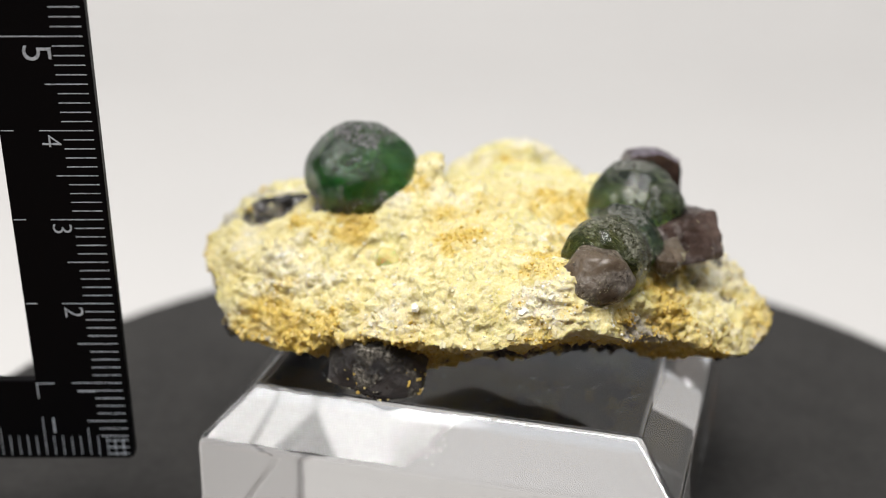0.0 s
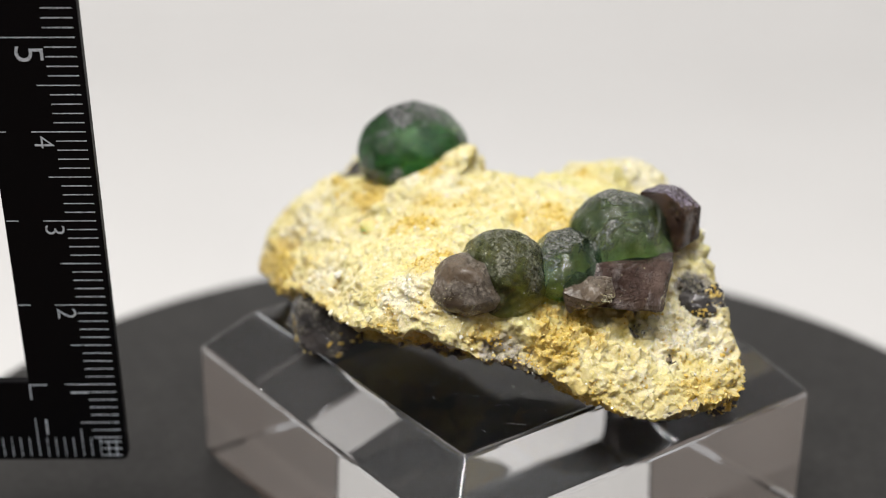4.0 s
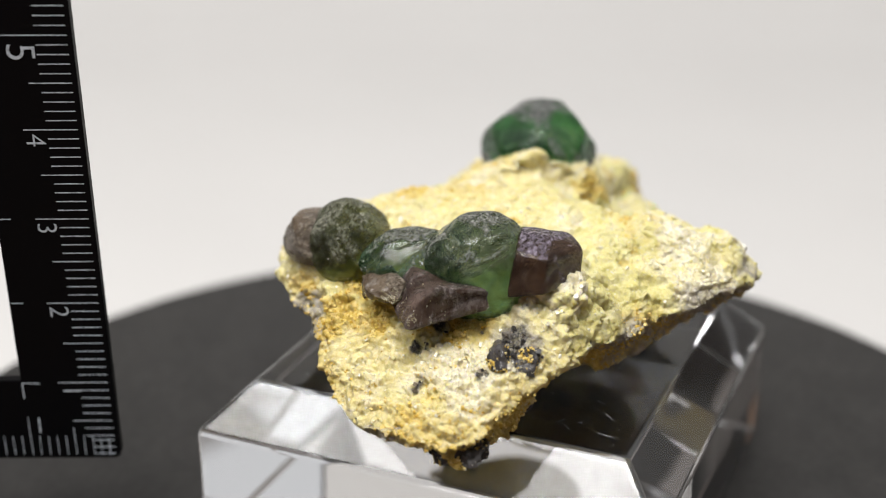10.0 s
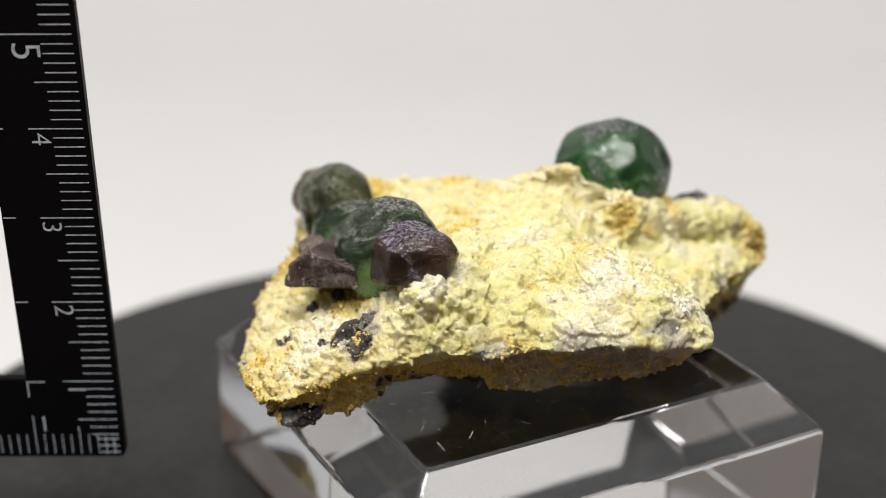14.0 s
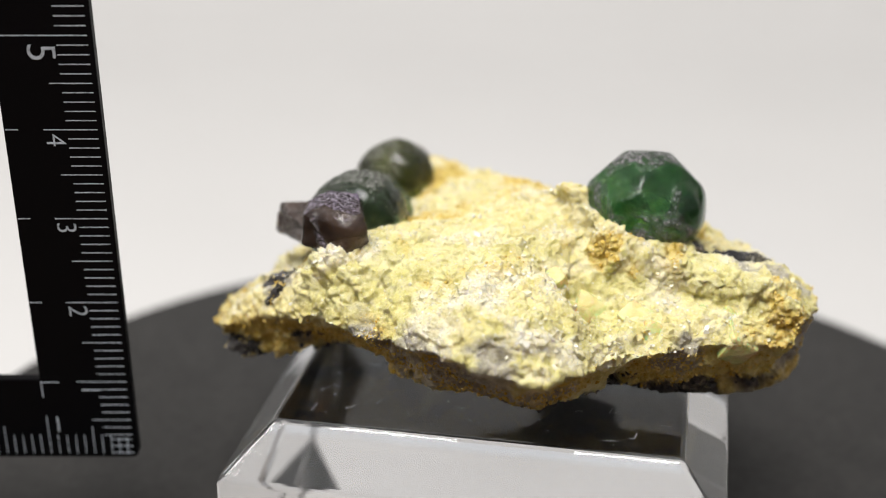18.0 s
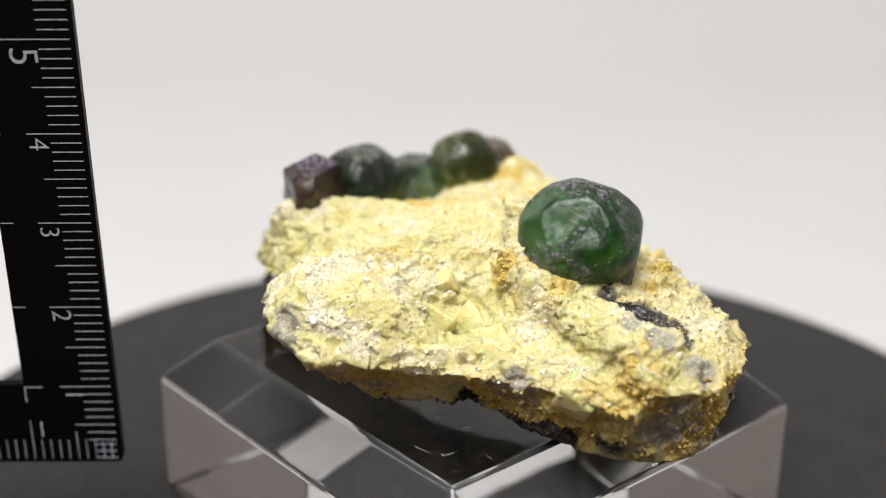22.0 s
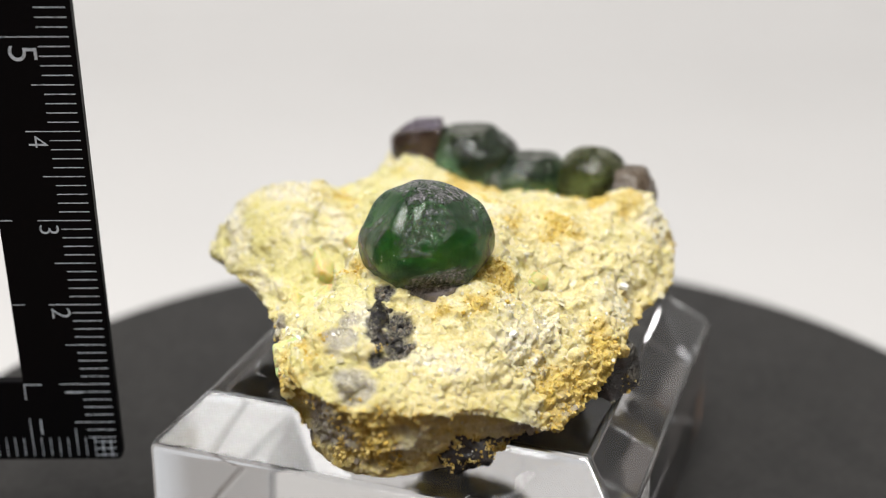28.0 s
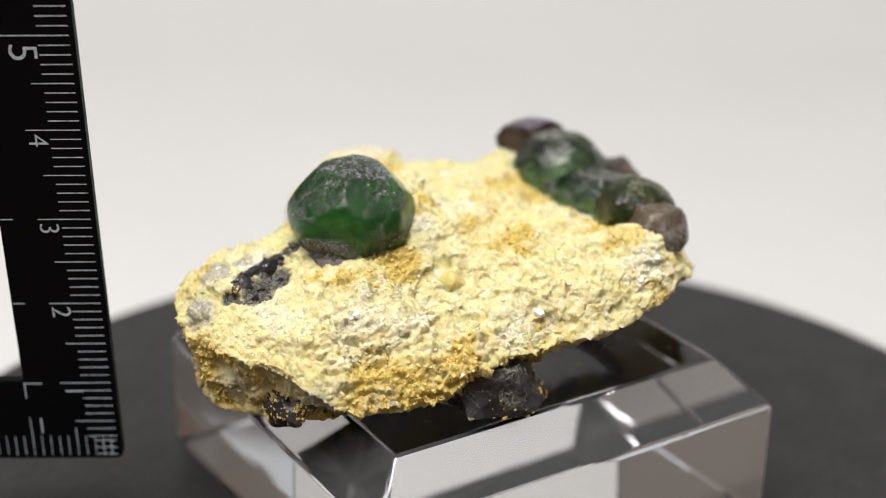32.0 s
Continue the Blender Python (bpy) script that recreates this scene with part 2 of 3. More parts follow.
def lattice(p):
    """Hash of whole-number places, 0 to 1."""
    q = p.astype(np.int64)
    h = (q[..., 0] * 374761393 + q[..., 1] * 668265263 + q[..., 2] * 2147483647) & 0x7FFFFFFF
    h = ((h ^ (h >> 13)) * 1274126177) & 0x7FFFFFFF
    return ((h ^ (h >> 16)) & 0xFFFF) / 65535.0


def vnoise(p, size, seed=0):
    """Smooth noise, -1 to 1, with features of the given size."""
    q = p / size + 17.31 * seed + 100.0
    i = np.floor(q)
    f = q - i
    f = f * f * (3 - 2 * f)
    total = 0.0
    for dx in (0, 1):
        for dy in (0, 1):
            for dz in (0, 1):
                w = (f[:, 0] if dx else 1 - f[:, 0]) * (f[:, 1] if dy else 1 - f[:, 1]) * (f[:, 2] if dz else 1 - f[:, 2])
                total = total + w * lattice(i + (dx, dy, dz))
    return 2 * total - 1


def clumps(p, size, seed=0):
    """Cells of about the given size: the distance to the nearest seed point and a number of its own for each cell."""
    q = p / size + 13.7 * seed + 100.0
    i = np.floor(q)
    best, own = np.full(len(p), 9.0), np.zeros(len(p))
    for dx in (-1, 0, 1):
        for dy in (-1, 0, 1):
            for dz in (-1, 0, 1):
                c = i + (dx, dy, dz)
                at = c + np.stack([lattice(c + 31 * k) for k in (1, 2, 3)], 1)
                d = np.sqrt(((q - at) ** 2).sum(1))
                closer = d < best
                best = np.where(closer, d, best)
                own = np.where(closer, lattice(c + 91), own)
    return best, own


def facets(p, size, seed=0):
    """Cells like clumps(), each a plane with a tilt of its own: the plane's height and a number of its own for each cell."""
    q = p / size + 11.3 * seed + 100.0
    i = np.floor(q)
    best, own, plane = np.full(len(p), 9.0), np.zeros(len(p)), np.zeros(len(p))
    for dx in (-1, 0, 1):
        for dy in (-1, 0, 1):
            for dz in (-1, 0, 1):
                c = i + (dx, dy, dz)
                at = c + np.stack([lattice(c + 31 * k) for k in (1, 2, 3)], 1)
                d = ((q - at) ** 2).sum(1)
                closer = d < best
                best = np.where(closer, d, best)
                own = np.where(closer, lattice(c + 91), own)
                way = np.stack([lattice(c + 57 * k) for k in (1, 2, 3)], 1) * 2 - 1
                plane = np.where(closer, ((q - at) * way).sum(1), plane)
    return plane, own


def fractal(p, size, seed=0, octaves=3, gain=0.5):
    total, amp = 0.0, 1.0
    for k in range(octaves):
        total = total + amp * vnoise(p, size / 2**k, seed + k)
        amp *= gain
    return total


# ---- setting ----
GROUND_Z = -0.030
bm = bmesh.new()
rows = []
for y, z in [(-0.02, 0)] + [(0.30 + 0.25 * math.sin(a), 0.25 - 0.25 * math.cos(a)) for a in np.linspace(0, math.pi / 2, 14)] + [(0.55, 0.80)]:
    rows.append([bm.verts.new((x, y, GROUND_Z + z)) for x in (-0.60, 0.60)])
for a, b in zip(rows, rows[1:]):
    bm.faces.new((a[0], a[1], b[1], b[0]))
r = bmesh.ops.extrude_face_region(bm, geom=list(bm.faces))
bmesh.ops.translate(bm, verts=[v for v in r["geom"] if isinstance(v, bmesh.types.BMVert)], vec=(0, 0.004, -0.004))
bmesh.ops.recalc_face_normals(bm, faces=bm.faces)
tagged(obj("backdrop", bm, PAPER, smooth=False), "seamless light grey paper backdrop", kind="structure")

# table under the paper
WOOD = material("brown_table_top", (0.16, 0.085, 0.045), 0.5)
n = Nodes(WOOD)
n.colour(n.ramp(n.noise(14, 6, 0.6, 1.5), [(0.3, (0.10, 0.050, 0.026)), (0.7, (0.21, 0.115, 0.060))]))
table = tagged(obj("table", box((-0.80, -0.70, GROUND_Z - 0.034), (0.80, 0.70, GROUND_Z - 0.0045), 0.003), WOOD), "plain brown wooden table top under the paper", kind="structure")

# unseen plain walls round the table, added to darken reflections and undersides
PLASTER = material("grey_brown_wall_paint", (0.28, 0.25, 0.23), 0.8)
n = Nodes(PLASTER)
n.colour(n.ramp(n.noise(3, 5), [(0.3, (0.25, 0.22, 0.20)), (0.7, (0.32, 0.285, 0.26))]))
for name, lo, hi in (("wall_east", (0.95, -1.25, -0.80), (1.05, 0.90, 0.66)), ("wall_west", (-1.05, -1.25, -0.80), (-0.95, 0.90, 0.66)), ("wall_south", (-1.05, -1.35, -0.80), (1.05, -1.25, 1.15)), ("wall_north", (-1.05, 0.90, -0.80), (1.05, 1.0, 0.45))):
    tagged(obj(name, box(lo, hi), PLASTER), "plain grey brown wall, unseen, added to darken reflections", kind="structure")

tagged(obj("floor", box((-1.05, -1.35, -0.84), (1.05, 1.0, -0.801)), WOOD), "plain brown wooden floor", kind="structure")
for x in (-0.74, 0.74):
    for y in (-0.64, 0.64):
        part("leg", box((x - 0.03, y - 0.03, -0.801), (x + 0.03, y + 0.03, GROUND_Z - 0.033), 0.002), WOOD, table)

# ---- turntable ----
turntable = tagged(new("turntable"), "round black plastic turntable with a matt top", "turntable")


def lathe(profile, steps=128):
    bm = bmesh.new()
    rings = [[bm.verts.new((r * math.cos(a), r * math.sin(a), z)) for a in np.linspace(0, 2 * math.pi, steps, endpoint=False)] for r, z in profile]
    for a, b in zip(rings, rings[1:]):
        for k in range(steps):
            bm.faces.new((a[k], a[(k + 1) % steps], b[(k + 1) % steps], b[k]))
    bm.faces.new(list(reversed(rings[0])))
    bm.faces.new(rings[-1])
    bmesh.ops.recalc_face_normals(bm, faces=bm.faces)
    return bm


part("plate", lathe([(0.0725, -0.0045), (0.0740, -0.0040), (0.0747, -0.0028), (0.0747, -0.0012), (0.0741, -0.0003), (0.0733, 0.0)]), DISC, turntable)
part("base", lathe([(0.058, GROUND_Z), (0.060, GROUND_Z + 0.002), (0.060, -0.007), (0.057, -0.0046)], 64), DISC, turntable, "black plastic turntable base")

# ---- clear block ----
block = tagged(new("display_block"), "clear square acrylic display block with chamfered top edges", "display stand")
bm = bmesh.new()
IN, OUT, TOP, EDGE = 21.44 * MM, 26.5 * MM, 20.62 * MM, 15.36 * MM
rings = [[bm.verts.new((sx * h, sy * h, z)) for sx, sy in ((-1, -1), (1, -1), (1, 1), (-1, 1))] for h, z in ((OUT, 0.00008), (OUT, EDGE), (IN, TOP))]
for a, b in zip(rings, rings[1:]):
    for k in range(4):
        bm.faces.new((a[k], a[(k + 1) % 4], b[(k + 1) % 4], b[k]))
bm.faces.new(list(reversed(rings[0])))
bm.faces.new(rings[-1])
bmesh.ops.bevel(bm, geom=list(bm.edges), offset=0.0005, segments=4, profile=0.5, affect="EDGES")
bm.normal_update()
for f in bm.faces:
    f.material_index = 1 if 0.25 < f.normal.z < 0.97 else 0
body = part("body", bm, ACRYLIC, block)
body.data.materials.append(POLISHED)
body.matrix_local = pose(-0.49 * MM, 2.99 * MM, 0, 0, 0, -14.56)

rng = random.Random(8)
SCRATCH = material("scratched_acrylic", (0.75, 0.76, 0.78), 0.5)
for k in range(110):
    r = bmesh.new()
    x, y = rng.uniform(-19, 19), rng.uniform(-19, 19)
    a, bend, length = rng.uniform(0, math.pi), rng.uniform(-0.6, 0.6), rng.uniform(0.3, 2.6) * rng.random()
    wide = rng.uniform(0.02, 0.055)
    lines = [[], []]
    for i in range(6):
        for side in (0, 1):
            lines[side].append(r.verts.new(((x + (side - 0.5) * wide * math.sin(a)) * MM, (y - (side - 0.5) * wide * math.cos(a)) * MM, TOP + 0.000012)))
        x, y, a = x + math.cos(a) * length / 5, y + math.sin(a) * length / 5, a + bend / 5
    for i in range(5):
        r.faces.new((lines[0][i], lines[0][i + 1], lines[1][i + 1], lines[1][i]))
    part("scratch", r, SCRATCH, body)

# ---- specimen ----
specimen = tagged(new("mineral_specimen"), "yellow crumbly mineral matrix with rounded green fluorite crystals", "mineral")

# plan of the rock, anticlockwise, in millimetres
PLAN = [(33.2, 0.5), (32.0, 4.0), (27.8, 7.3), (25.5, 10.0), (22, 13.5), (18, 17.5), (14, 21), (11.8, 24.8), (8.5, 28), (4.5, 30.8),
        (0.5, 32), (-4, 29.8), (-8, 26.5), (-13, 23), (-19, 21), (-25, 19.5), (-31, 18), (-34, 13.6), (-35.2, 8.5), (-34.6, 3),
        (-32, -5), (-28.5, -9.5), (-23, -12.5), (-16, -15.5), (-9, -18), (-3, -21.8), (5, -22.6), (11, -21.4), (15.3, -17.6), (19.5, -15.0),
        (24.5, -12.6), (29.5, -8.6), (32.5, -4)]
# mounds and hollows on the gently sloping top: x, y, spread, height
MOUNDS = [(-2, 0, 22, 11.6), (-9, 4, 7, 2.0), (-24, 8, 6, 0.6), (-8, 15.5, 3.5, -4.1), (6, 22, 7, 1.7), (13, -13, 6, 1.6), (0, -15, 7, 1.7),
          (-15, -8, 6, -1.6), (29, 0, 6, -2.3), (21, 9, 5, 2.3), (18, 16, 5, -1.6), (-17, 18.5, 4.5, -2.6), (-10.4, 10.6, 1.8, 1.2), (-8.6, 5.5, 1.8, 0.7), (-4.5, 19.5, 3.0, 1.2),
          (-22, -13, 4, -4), (-10, -18, 4, -2), (-29, -9, 4, -3.5), (19.5, 12, 2.5, 1.5), (15, -20, 4, -2), (28, -10, 4, -2), (9, -19.5, 4.2, 4.8), (17, 12, 3.2, 2.8), (10, 5, 5, 1.3), (12.5, 10, 3.6, 1.8), (-15.7, 5.2, 6.5, 0.7),
          (-8, 23.5, 5, -2.4), (-27, 19, 4, -1.3), (6, 28.5, 4, 1.2), (22.5, 12, 2.5, -1.4), (14.5, 14.5, 2.5, -1.3), (-25.5, 4.5, 3.5, -0.9)]
# arches on the underside: x, y, spread, height
ARCHES = [(14, -17, 5.5, 6.5), (4, -21, 6, 6.0), (-4, -18, 4, 3.5), (21, 13, 5.0, 4.8), (11, 20, 6, 2.2), (4, 29, 6.5, 4.4), (-12, 24, 5, 3.0),
          (30, -8, 5, 3.0), (-24, -11, 4, 4.0)]
# ledges with steep edges: x, y, radius, height
LEDGES = [(1, 24, 6.2, 1.4), (-27, 12, 4.2, 0.5), (20, -9, 4.0, -0.8), (-23, -4, 4.5, 0.9), (-14, -9, 3.5, -0.7), (2, -18, 4.5, 0.8), (25, 0, 3.4, 0.7), (9, 20, 3.5, -0.8)]


def hills(x, y, rows):
    return sum(h * np.exp(-((x - a) ** 2 + (y - b) ** 2) / (2 * s * s)) for a, b, s, h in rows)


def ledges(x, y):
    wob = 0.8 * np.sin(x * 0.9 + 1.3 * np.sin(y * 0.7)) + 0.6 * np.sin(y * 1.3 + 2)
    return sum(h / (1 + np.exp(np.clip((np.hypot(x - a, y - b) - r - 0.5 * wob) / 0.28, -30, 30))) for a, b, r, h in LEDGES)


# overhanging rim of the plate that carries the large crystal, from its corner to the end of the rock
RIM = [(-6.5, 6.0), (-8.2, 11.0), (-11.5, 12.8), (-15.2, 13.8), (-20.0, 14.6), (-25.0, 16.0), (-31.0, 18.2)]


def plate_rim(x, y):
    """Raised edge along RIM: high on the plate's side, falling off steeply to the hollow."""
    wob = 0.35 * np.sin(x * 1.7 + 0.8 * np.sin(y * 2.1)) + 0.25 * np.sin(x * 3.9 + y * 2.3)
    best, side = np.full(np.shape(x), 99.0), np.zeros(np.shape(x))
    for (ax, ay), (bx, by) in zip(RIM, RIM[1:]):
        lx, ly = bx - ax, by - ay
        length = math.hypot(lx, ly)
        u = np.clip(((x - ax) * lx + (y - ay) * ly) / length**2, 0, 1)
        off = np.hypot(x - ax - u * lx, y - ay - u * ly)
        s = ((x - ax) * ly - (y - ay) * lx) / length
        side = np.where(off < best, s, side)
        best = np.minimum(best, off)
    inside = -np.sign(side) * best + wob
    near_edge = np.exp(-np.maximum(inside, 0) / 3.5) * np.exp(-np.maximum(-inside, 0) / 2.5)
    return (3.6 / (1 + np.exp(np.clip(-inside / 0.16, -30, 30))) - 1.6) * near_edge


def top_of(x, y):
    return plate_rim(x, y) + ledges(x, y) + 26.0 - 0.0312 * x + 0.0842 * y + hills(x, y, MOUNDS)


def under(x, y):
    return np.maximum(21.0 + hills(x, y, ARCHES), 20.9)


def rock_body():
    steps, mid = 300, np.array((-1.0, 3.0))
    plan = np.array(PLAN)
    ang = np.unwrap(np.arctan2(*(plan - mid).T[::-1]))
    rad = np.hypot(*(plan - mid).T)
    a = np.linspace(ang[0], ang[0] + 2 * math.pi, steps, endpoint=False)
    r = np.interp(a, np.append(ang, ang[0] + 2 * math.pi), np.append(rad, rad[0]))
    way = np.stack([np.cos(a), np.sin(a)], 1)
    rim = mid + way * r[:, None]
    inset = 4.8 + hills(rim[:, 0], rim[:, 1], [(3, 30, 7, 3.6), (-14, 22, 6, 0.8), (20, 14, 4, 2.0), (-34, 9, 5.5, -3.0), (31, 1, 5, -1.5), (21, -14, 6, 1.5), (8, -22, 7, 4.0)])
    layers = []
    for s in np.linspace(0.02, 1.0, 90):
        p = mid + way * (r * s)[:, None]
        d = r * (1 - s)
        layers.append(np.c_[p, top_of(*p.T) - 2.4 * np.maximum(0, 1 - d / 3.8) ** 2])
    high = layers[-1][:, 2]
    low = under(*(mid + way * (r - inset)[:, None]).T)
    for k in np.linspace(0.12, 1.0, 8):
        p = mid + way * (r - inset * k**0.78)[:, None]
        layers.append(np.c_[p, high + (low - high) * k])
    for s in np.linspace(0.95, 0.02, 24):
        p = mid + way * ((r - inset) * s)[:, None]
        layers.append(np.c_[p, under(*p.T)])
    co = np.concatenate(layers)
    faces, count = [], len(layers)
    for i in range(count - 1):
        for k in range(steps):
            j = (k + 1) % steps
            faces.append((i * steps + k, (i + 1) * steps + k, (i + 1) * steps + j, i * steps + j))
    faces.append(tuple(range(steps)))
    faces.append(tuple(reversed(range((count - 1) * steps, count * steps))))
    me = bpy.data.meshes.new("rough_rock")
    me.from_pydata((co * MM).tolist(), [], faces)
    return me


def even_mesh(me, size):
    """The same solid in even small faces."""
    ob = new("rough_rock", me)
    mod = ob.modifiers.new("even", "REMESH")
    mod.mode, mod.voxel_size = "VOXEL", size
    out = bpy.data.meshes.new_from_object(ob.evaluated_get(bpy.context.evaluated_depsgraph_get()))
    bpy.data.objects.remove(ob)
    return out


def arrays(me):
    co, no = np.empty(len(me.vertices) * 3), np.empty(len(me.vertices) * 3)
    me.vertices.foreach_get("co", co)
    me.vertices.foreach_get("normal", no)
    return co.reshape(-1, 3) / MM, no.reshape(-1, 3)


def near(p, rows):
    """Weight 0 to 1 of being near any of the places x, y, z, radius, with a ragged edge."""
    ragged = fractal(p, 2.4, 40, 3)
    total = np.zeros(len(p))
    for x, y, z, r in rows:
        d = np.sqrt(((p - (x, y, z)) ** 2).sum(1)) / r
        total = np.maximum(total, np.clip((1.15 - d + 0.45 * ragged) * 3.0, 0, 1))
    return total


# dark and grey minerals that show through the yellow crust, and painted underside shade: x, y, z, radius
BLACK_AT = [(-21.5, 9.1, 35.3, 1.2), (-23.6, 9.1, 35.0, 1.3), (-25.8, 9.1, 34.4, 1.4), (-28, 9.0, 33.6, 1.4), (-30, 8.9, 32.4, 1.3), (-25.3, 7.4, 33.8, 1.7), (-27.8, 7.4, 33.0, 1.7), (20.5, -1.5, 31.4, 0.8), (26.5, 3.5, 29.4, 0.9), (22, 2.6, 32, 0.8), (27, -3, 28, 0.7), (23.8, 5.8, 31.8, 1.7), (25.5, 8, 30.5, 1.4),
            # the last two places also put the front overhang's shade into the black
            (29, 1, 21.5, 3.2), (24, -5, 21.8, 3.4), (22, 10, 25, 2.0), (22.5, -3.5, 30.0, 1.0), (-9, 14, 22, 5), (-20, 17, 22, 2.4), (2, -15, 22.5, 6), (11, -12, 23.5, 5)]
GREY_AT = [(24, 6.2, 30.2, 3.0), (-29, 12.5, 33, 1.9), (-25.5, 12.0, 34, 1.2), (-32, 11, 30, 2.6), (-33, 14, 26, 3.2), (15.5, -17, 29, 2.6), (17, 19, 28, 4.0), (10, 25, 30, 3.5), (4, 29, 31, 3.2),
           (-17, 20.5, 27, 3.0), (14, 20, 24, 5.0), (8, 24, 25, 5.0), (2, 27, 27, 4.0)]
OCHRE_AT = [(-15.7, 5.2, 34.5, 8.5), (-25, -10, 28, 5), (12, -8, 35, 8), (20, -4, 33, 6), (10, -19, 33, 5), (3, -20, 29, 5), (-27, 16, 30, 4), (-20, -12, 27, 5), (2, -4, 38, 10)]
# ochre crumbs gathered round the feet of the crystals
FEET = [(-15.7, -2.0, 36.5, 2.6), (-10, 1.5, 37.2, 2.4), (-20.5, 0.2, 36, 2.4), (-22.6, 4.5, 35.5, 2.2), (-10, 11.5, 36.5, 2.2), (-17, 12.2, 35.5, 2.2),
        (6.0, -12.5, 37, 2.6), (8, -7.5, 37.2, 2.6), (9.5, -1.5, 37.2, 2.4), (10.4, 4, 37, 2.0), (4.6, -16.5, 36.5, 2.4), (20, -9.5, 32, 3.2), (16, -12, 34, 2.4), (22, -4, 31.5, 3.2), (22, 1, 32, 2.6), (18.5, -13.5, 31, 2.6)]


# loose knobbly crumbs: x, y, z, radius
CRUMBLY_AT = [(22, -6, 31, 6), (27, 0, 28, 6), (18, -14, 31, 4), (20, 12, 35, 4), (-26, -6, 28, 5), (-18, -11, 28, 5)]
# white mica patches: x, y, z, radius
MICA_AT = [(1, 25, 36, 6.0), (7, 24, 35, 4.0), (-24, -4, 35, 4), (4, -20, 33, 4), (-12, -14, 31, 4), (27, 0, 27, 5.5), (23, -8, 29, 3.0), (28, -5, 27, 4), (-20, 1, 35, 3.5), (-13, 12.5, 37, 3.0), (-19, 14.5, 35, 2.5), (18, 10, 36, 3.5), (-22, -8, 31, 4), (-25, 12, 34, 3), (-23, -1, 34, 4.5), (-28, 3, 32, 4),
           (-22, 19, 29, 3), (-14, 22, 28, 3), (-5, 27, 30, 4), (14, 21, 30, 4), (10, 26, 32, 4)]


def weights(p, no):
    """Share of each mineral at the places p with normals no; black also holds painted underside shade."""
    patch = fractal(p, 5.0, 3, 4, 0.6)
    side = np.clip((32.0 - p[:, 2]) / 5.0, 0, 1) * np.clip(1.15 - 1.3 * no[:, 2], 0, 1)
    ochre = np.clip(near(p, OCHRE_AT) * (0.40 + 1.1 * patch) + near(p, FEET) * (0.75 + 0.3 * patch) + side * (0.80 + 1.0 * patch) + np.clip(patch - 0.55, 0, 1) * 1.2, 0, 1)
    lemon = np.clip(np.clip((p[:, 1] - 6) / 7, 0.0, 1) + 0.8 * fractal(p, 7.0, 9, 3), 0, 1)
    grey = np.clip(near(p, GREY_AT) * 0.9 + np.clip(side * fractal(p, 4, 21, 3) * 1.6 - 0.25, 0, 1), 0, 1)
    # low black patches: dark mineral, with the overhang's shade put into the colour
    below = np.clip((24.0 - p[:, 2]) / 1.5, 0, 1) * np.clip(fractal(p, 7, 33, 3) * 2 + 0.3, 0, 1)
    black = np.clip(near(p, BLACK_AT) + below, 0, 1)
    return {"ochre": ochre, "lemon": lemon, "grey": grey, "black": black}


def crumble(me):
    co, no = arrays(me)
    w = weights(co, no)
    ochre, lemon = w["ochre"], w["lemon"] * (1 - w["ochre"])
    bent = co + 0.35 * np.stack([fractal(co, 1.6, s, 2) for s in (70, 72, 74)], 1)
    plate, plate_rise = facets(bent * (1, 1, 1.5), 5.2, 8)
    block_tilt, block_rise = facets(bent, 2.3, 4)
    bit_tilt, bit_rise = facets(bent, 0.95, 6)
    chunk_tilt, chunk_rise = facets(bent, 3.3, 16)
    lump = clumps(bent, 2.6, 9)[0]
    crumb, crumb_rise = clumps(co, 0.62, 12)
    layer = 1.5 * fractal(co * (1, 1, 1.4), 8.0, 90, 4) + 10.0
    terrace = np.floor(layer) + np.clip((layer % 1.0 - 0.40) / 0.16, 0, 1) - 10.0
    d = 0.35 * fractal(co, 6.0, 1, 2) + 0.45 * terrace + 0.22 * plate + 0.25 * (plate_rise - 0.5)
    d += (0.28 * block_tilt + 0.24 * (block_rise - 0.5)) * (1 - 0.25 * ochre) + 0.22 * (0.5 - lump)
    d += 0.5 * lemon * (chunk_tilt + 0.7 * (chunk_rise - 0.5))
    d += (0.24 * bit_tilt + 0.22 * (bit_rise - 0.5)) * (1 - 0.5 * lemon)
    loose, loose_rise = clumps(co, 1.05, 22)
    d += near(co, CRUMBLY_AT) * (0.95 * (0.5 - loose) + 0.8 * (loose_rise - 0.5))
    d += ochre * (0.48 * (0.5 - crumb) + 0.38 * (crumb_rise - 0.5)) + 0.07 * fractal(co, 0.9, 5, 2)
    d -= 0.25 * w["black"] + 1.5 * np.clip(fractal(co, 3.4, 52, 2) - 0.5, 0, 1) + 0.3
    d *= np.clip((co[:, 2] - 20.7) / 1.5, 0.05, 1)
    co = co + no * d[:, None]
    co[:, 2] = np.maximum(co[:, 2], 20.66)
    me.vertices.foreach_set("co", (co * MM).ravel())
    me.update()
    w = weights(co, no)
    w["pale"] = mica_share(co) * (1 - 0.85 * w["ochre"])
    w["lemon"] = w["lemon"] * (1 - w["pale"])
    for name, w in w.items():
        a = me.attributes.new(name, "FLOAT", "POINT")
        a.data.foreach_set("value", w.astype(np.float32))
    return me


def mica_share(p):
    """Where white sugary mica lies, 0 to 1."""
    return np.clip(1.3 * fractal(p, 5.0, 81, 3) + 0.8 * near(p, MICA_AT) - 0.4, 0, 1)


rock_mesh = crumble(even_mesh(rock_body(), 0.0002))
rock_mesh.materials.append(ROCK)
rock_mesh.shade_smooth()
